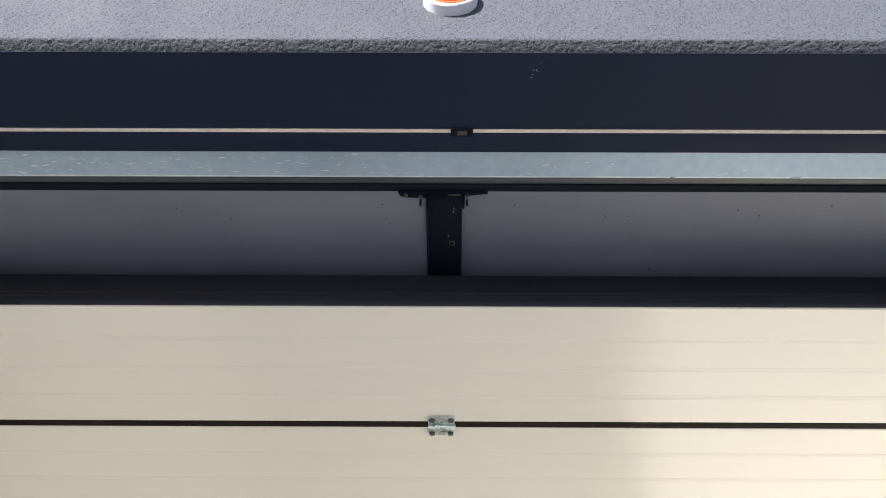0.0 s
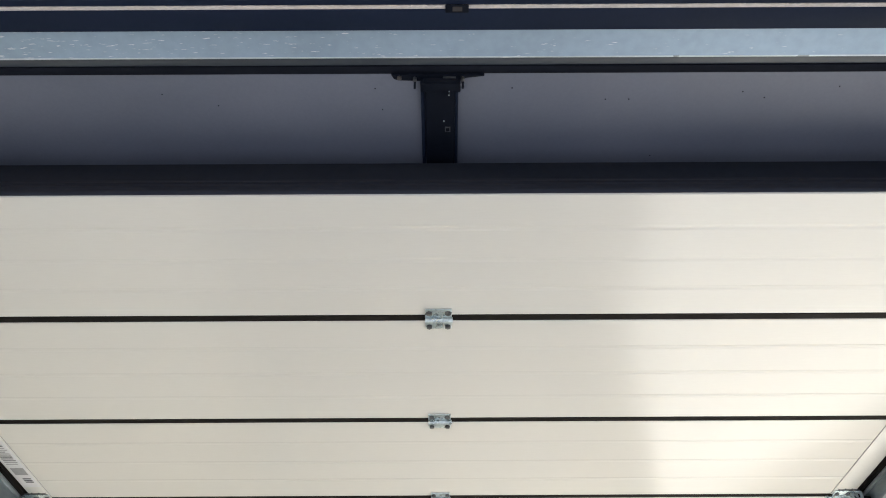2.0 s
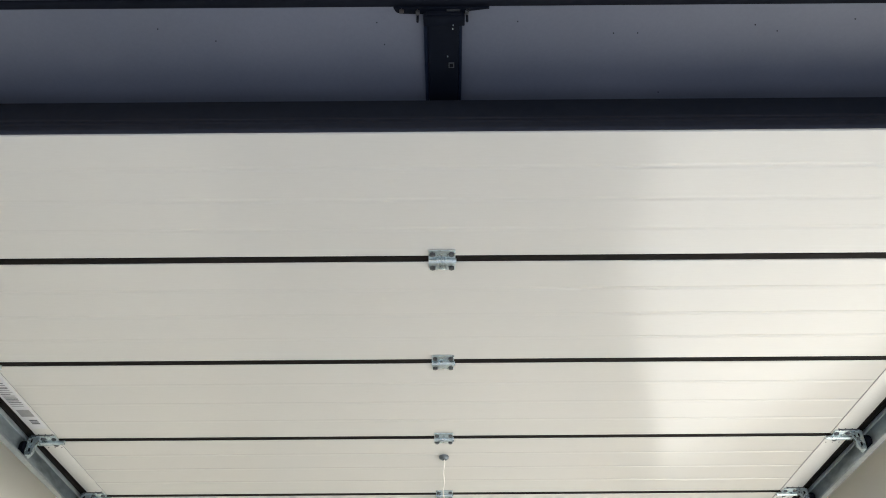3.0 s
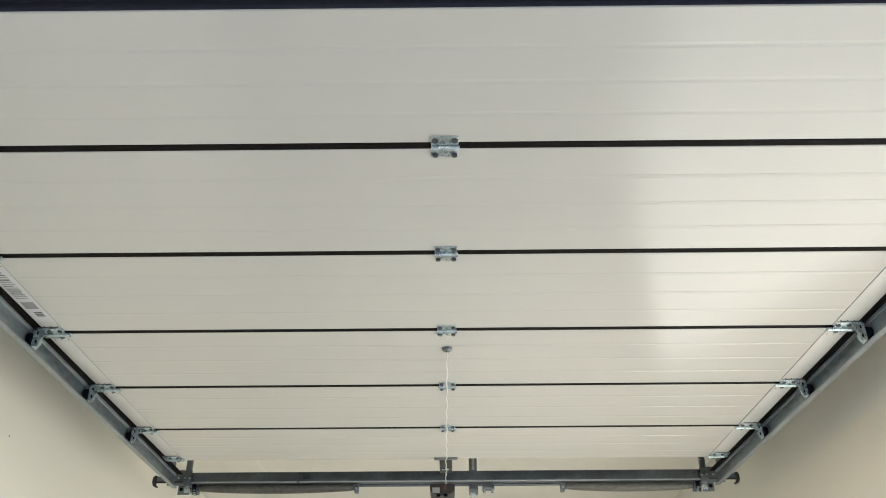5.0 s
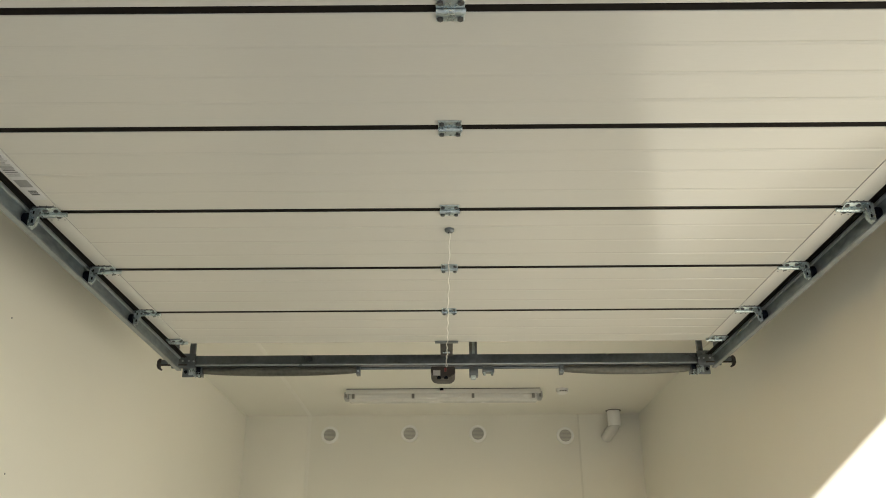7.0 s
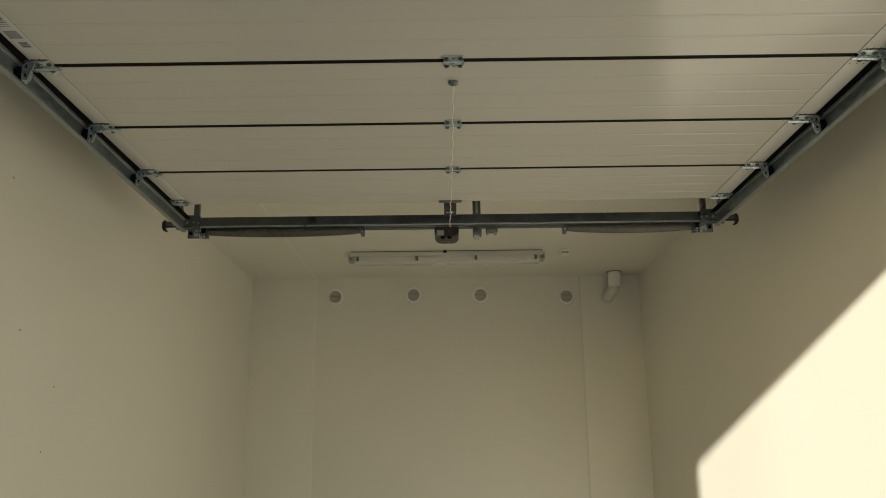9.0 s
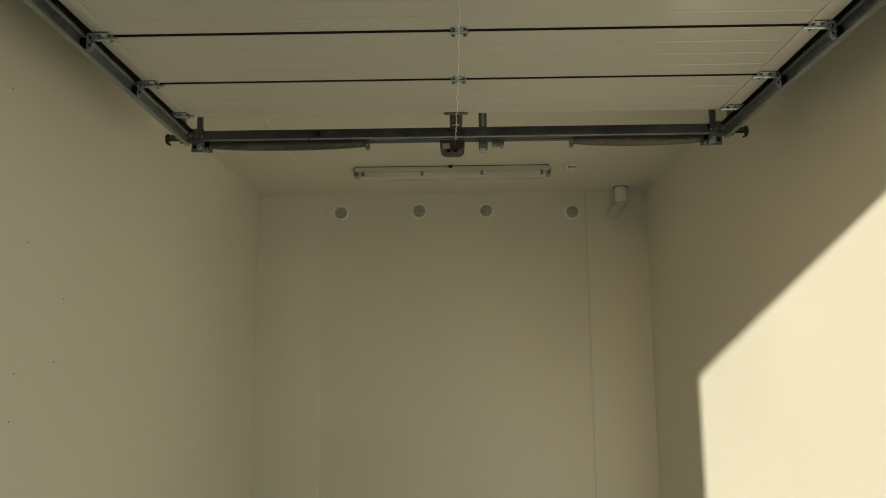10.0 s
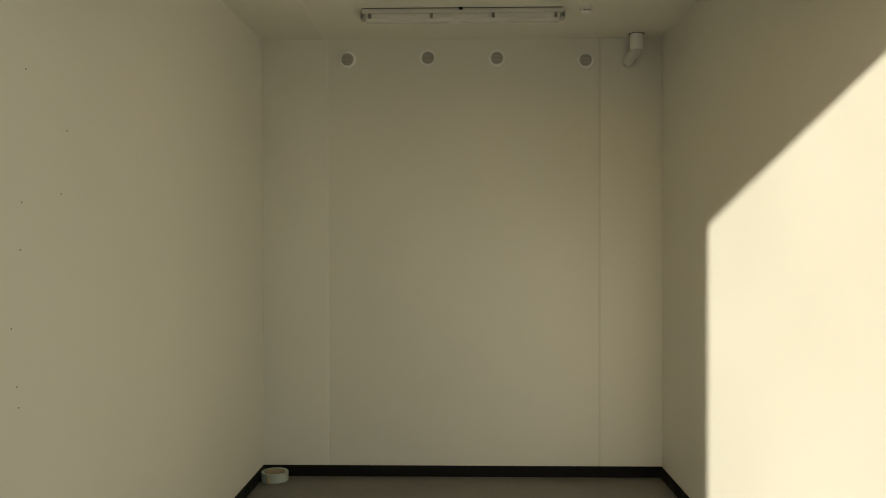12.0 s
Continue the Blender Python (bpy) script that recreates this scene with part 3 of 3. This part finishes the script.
for a, b in ((RL + 0.080, -0.380), (0.566, RR - 0.078)):
    part("torsion_spring", coil(a, b), SPRING, ra, "oiled torsion spring")
for x in (-0.370, 0.556):
    part("spring_cone", box(B(), x - 0.009, x + 0.009, 0.008, 0.05, -0.060, -0.022, 0.003), TRACK, ra)
    part("cone_screw", cyl(B(), pose(x, 0.009, -0.045, 90, 0, 0), 0.004, 0.006, 8), ZINC, ra)
for side, x in ((-1, RL), (1, RR)):
    q = -side
    def px(a):
        return x + q * a
    part("bearing_plate", box(B(), px(-0.002), px(0.050), -0.012, -0.008, -0.074, -0.016, 0.002), TRACK, ra)
    part("bearing_hole", cyl(B(), pose(px(0.013), -0.0118, -0.050, 90, 0, 0), 0.008, 0.002, 16), BLACK, ra)
    part("cable_drum", cyl(B(), pose(px(0.028) if q > 0 else px(0.056), 0.03, -0.031, 0, 90, 0), 0.031, 0.028, 24, bevel=0.003), MOTOR, ra)
    part("drum_plate", box(B(), px(0.028), px(0.048), -0.018, -0.0125, -0.066, -0.022, 0.002), ZINC, ra)
    part("ratchet", cyl(B(), pose(px(0.056) if q > 0 else px(0.074), 0.028, -0.036, 0, 90, 0), 0.027, 0.018, 24, bevel=0.002), BLACK, ra, "black ratchet collar")
    for k in range(6):
        an = radians(-150 + 24 * k)
        part("ratchet_tooth", box(B(), px(0.059), px(0.071), 0.028 + 0.0275 * math.cos(an) - 0.003, 0.028 + 0.0275 * math.cos(an) + 0.003, -0.036 + 0.0275 * math.sin(an) - 0.003, -0.036 + 0.0275 * math.sin(an) + 0.003, 0.001), ZINC, ra)
    part("pawl", box(B(), px(0.050), px(0.055), -0.016, 0.02, -0.070, -0.028, 0.001), ZINC, ra)
    part("ratchet_flange", box(B(), px(0.0745), px(0.079), 0.004, 0.052, -0.062, -0.014, 0.002), TRACK, ra)
    part("corner_plate", box(B(), px(-0.050), px(0.055), -0.030, -0.016, -0.036, 0.03, 0.002), TRACK, ra)
    for dx, dz in ((0.0, -0.004), (0.028, -0.004), (0.05, -0.006)):
        part("corner_bolt", cyl(B(), pose(px(dx), -0.028, dz, 90, 0, 0), 0.0042, 0.006, 8), BRIGHT, ra)
    part("corner_post", box(B(), px(0.020), px(0.044), -0.012, 0.012, 0.02, ZC - ZD, 0.002), TRACK, ra)
    part("track_tie", box(B(), px(-0.04), px(0.02), -0.02, 0.0, 0.028, 0.034), TRACK, ra)
    part("side_post", box(B(), px(-0.045), px(-0.037), -0.02, 0.01, -0.03, ZC - ZD), TRACK, ra)
    part("end_arm", cyl(B(), pose(px(-0.100) if q > 0 else px(0.02), -0.028, -0.022, 0, 90, 0), 0.0042, 0.12, 10), MOTOR, ra)
    hook = [(-0.106, 0.006), (-0.098, 0.006), (-0.098, -0.034), (-0.088, -0.042), (-0.094, -0.047), (-0.108, -0.040), (-0.114, -0.026), (-0.114, -0.004)]
    part("end_hook", extrude(B(), [(px(u), w) for u, w in hook], "y", -0.036, -0.022), MOTOR, ra)
    part("end_tab", box(B(), px(-0.0978), px(-0.064), -0.032, -0.028, -0.018, 0.002, 0.001), TRACK, ra)
part("middle_post", box(B(), 0.136, 0.172, -0.012, 0.014, 0.02, ZC - ZD, 0.002), TRACK, ra)
part("post_slot", box(B(), 0.149, 0.161, -0.0145, -0.0118, 0.028, 0.120), ZINC, ra)
part("middle_bearing", box(B(), 0.136, 0.176, 0.006, 0.05, -0.070, -0.026, 0.003), TRACK, ra)
part("bearing_foot", box(B(), 0.142, 0.166, 0.004, 0.03, -0.086, -0.068, 0.003), ZINC, ra)
part("shaft_clamp", box(B(), 0.196, 0.25, 0.012, 0.05, -0.052, -0.030, 0.004), TRACK, ra)
for x in (0.204, 0.240):
    part("clamp_bolt", cyl(B(), pose(x, 0.02, -0.066), 0.006, 0.016, 10), ZINC, ra)

motor = thing("door_opener", (0.016, YR + 0.055, ZD - 0.035), "dark plastic door opener hanging on the shaft", "motor")
bm = extrude(B(), [(-0.054, 0.014), (0.054, 0.014), (0.056, -0.010), (0.054, -0.020), (0.036, -0.034), (-0.026, -0.034), (-0.046, -0.028), (-0.056, -0.012)], "y", -0.045, 0.09)
bmesh.ops.bevel(bm, geom=bm.edges[:], offset=0.003, segments=2, affect="EDGES")
part("housing", bm, MOTOR, motor)
part("grey_label", box(B(), -0.045, -0.012, -0.0475, -0.045, -0.029, -0.005), PLATE, motor, "grey label panel")
part("red_release", box(B(), 0.006, 0.016, -0.050, -0.045, -0.012, 0.006, 0.002), RED, motor, "red release tab")
for x in (-0.018, 0.014):
    part("foot", cyl(B(), pose(x, -0.036, -0.042), 0.009, 0.012, 12), BLACK, motor)
part("lower_cap", box(B(), -0.022, 0.026, -0.04, 0.0, -0.037, -0.0335, 0.002), MOTOR, motor)

# ---- cord ----
pts = []
for i in range(91):
    u = i / 90
    wob = 0.0022 * math.sin(31 * u) * u + 0.0016 * math.sin(73 * u + 1)
    pts.append((DM + wob - 0.010 * u, 2.115 + (YR - 0.034 - 2.115) * u, ZD - 0.012 - 0.042 * math.sin(math.pi * u) ** 0.8 + 0.006 * u))
pts += [(0.031, YR - 0.034, ZD - 0.016), (0.029, YR - 0.034, ZD - 0.030), (0.032, YR - 0.033, ZD - 0.036)]
cord_mesh = tube(B(), pts, 0.0021, 8)
end = [(0.0335 + 0.0022 * math.sin(9 * u), YR - 0.036, ZD + 0.020 - 0.056 * u) for u in (k / 24 for k in range(25))]
tube(cord_mesh, end, 0.0017, 8)
solid("pull_cord", cord_mesh, ROPE, "white release cord from the door to the opener", "cord")

# ---- back of the room ----
lamp = thing("strip_light", (0.010, 5.245, ZC), "weatherproof white strip light, switched off, on the ceiling", "ceiling light")
part("body", extrude(B(), [(-0.055, -0.001), (0.055, -0.001), (0.060, -0.022), (0.058, -0.034), (-0.058, -0.034), (-0.060, -0.022)], "x", -0.632, 0.632), CAP, lamp, "pale plastic body")
bm = extrude(B(), [(-0.055, -0.0342), (0.055, -0.0342), (0.052, -0.062), (0.030, -0.078), (-0.030, -0.078), (-0.052, -0.062)], "x", -0.610, 0.610)
bmesh.ops.bevel(bm, geom=bm.edges[:], offset=0.004, segments=2, affect="EDGES")
part("diffuser", bm, DIFFUSER, lamp, "clear grey diffuser")
# Dark strip standing in for the shadow where the body meets the ceiling.
part("shadow_line", box(B(), -0.628, 0.628, -0.0615, -0.054, -0.0036, -0.0002), MOTOR, lamp)
clip = mesh("clip", box(B(), -0.009, 0.009, -0.068, -0.056, -0.066, -0.036, 0.002), GRILLE)
for x in (-0.582, -0.195, 0.193, 0.584):
    share("clip", clip, lamp, pose(x, 0, 0))
for x in (-0.630, 0.630):
    block = part("end_block", box(B(), x - 0.016, x + 0.016, -0.045, 0.045, -0.062, -0.016, 0.008), PLATE, lamp)
    part("end_latch", box(B(), x - 0.007, x + 0.007, -0.052, -0.0445, -0.056, -0.030, 0.003), GRILLE, block)
part("cable_gland", cyl(B(), pose(-0.01, -0.066, -0.014), 0.012, 0.013, 12), BLACK, lamp)


def vent(x, z):
    v = thing("wall_vent", pose(x, YB, z, 90, 0, 0), "round white louvred vent in the back wall", "vent", "wall vents")
    part("rim", lathe(B(), [(0.044, 0.001), (0.044, 0.011), (0.046, 0.014), (0.058, 0.013), (0.062, 0.009), (0.063, 0.0)], Matrix(), 40), PVC, v, "white rim")
    # The grey backing disc puts the shade behind the slats into its colour.
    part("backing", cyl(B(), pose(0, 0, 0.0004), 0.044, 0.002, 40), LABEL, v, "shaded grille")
    for k in range(-4, 5):
        y = 0.0097 * k
        half = math.sqrt(0.0435 ** 2 - y * y)
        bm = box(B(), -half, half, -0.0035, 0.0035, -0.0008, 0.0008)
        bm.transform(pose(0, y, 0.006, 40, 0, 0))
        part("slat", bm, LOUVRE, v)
    return v


for x, z in ((-0.826, 3.046), (-0.241, 3.053), (0.259, 3.049), (0.899, 3.032)):
    vent(x, z)

pipe = thing("drain_pipe", (1.242, 5.885, ZC), "white plastic pipe elbow from ceiling to wall", "pipe")
P0 = [(0, 0, -0.001), (0, 0, -0.06), (0, 0, -0.100), (-0.004, 0.005, -0.116), (-0.013, 0.018, -0.131), (-0.028, 0.05, -0.150), (-0.045, 0.11, -0.176)]
part("elbow", tube(B(), P0, 0.039, 24), CAP, pipe)
part("collar", lathe(B(), [(0.046, -0.004), (0.054, -0.004), (0.056, -0.0005), (0.046, -0.0005)], Matrix(), 32), GRILLE, pipe, "thin dull collar at the ceiling")
part("socket", lathe(B(), [(0.0395, -0.112), (0.0440, -0.112), (0.0455, -0.108), (0.0455, -0.006), (0.0440, -0.004)], Matrix(), 32), PVC, pipe, "white straight socket")

sens = thing("ceiling_sensor", (0.788, 5.225, ZC), "small white ceiling sensor with three dark slots", "sensor")
part("base", lathe(B(), [(0.001, -0.032), (0.026, -0.032), (0.037, -0.025), (0.041, 0.0)], Matrix(), 32), PVC, sens)
for x in (-0.016, 0.0, 0.016):
    part("slot", box(B(), x - 0.0055, x + 0.0055, -0.0412, -0.028, -0.023, -0.016, 0.001), MOTOR, sens)

roll = thing("tape_roll", (-1.342, 5.885, ZF), "pale roll of wide tape lying on the floor in the corner", "tape roll")
part("tape", lathe(B(), [(0.078, 0.002), (0.094, 0.0), (0.097, 0.004), (0.097, 0.062), (0.094, 0.066), (0.078, 0.064)], Matrix(), 48), TAPE, roll)
part("core", lathe(B(), [(0.0775, 0.063), (0.0735, 0.063), (0.0735, 0.002), (0.0775, 0.002)], Matrix(), 48), KRAFT, roll, "cardboard core")
part("loose_end", box(B(), -0.035, -0.012, -0.102, -0.0965, 0.004, 0.060, 0.002), KRAFT, roll)

speck = mesh("wall_speck", cyl(B(), Matrix(), 0.0032, 0.0015, 10), LABEL)
SPECKS = [(2.622, 1.445), (3.01, 2.135), (2.653, 1.251), (2.663, 1.181), (2.96, 1.90), (2.68, 1.70), (2.722, 2.304), (2.69, 1.857), (2.565, 2.80)]
for m in [pose(1.246, YB, 1.572, 90, 0, 0)] + [pose(-XW, y, z, 0, 90, 0) for y, z in SPECKS]:
    ob = tagged(new("wall_speck", speck), "tiny grey plugged screw hole in the wall", "screw hole", "wall specks")
    ob.matrix_basis = m
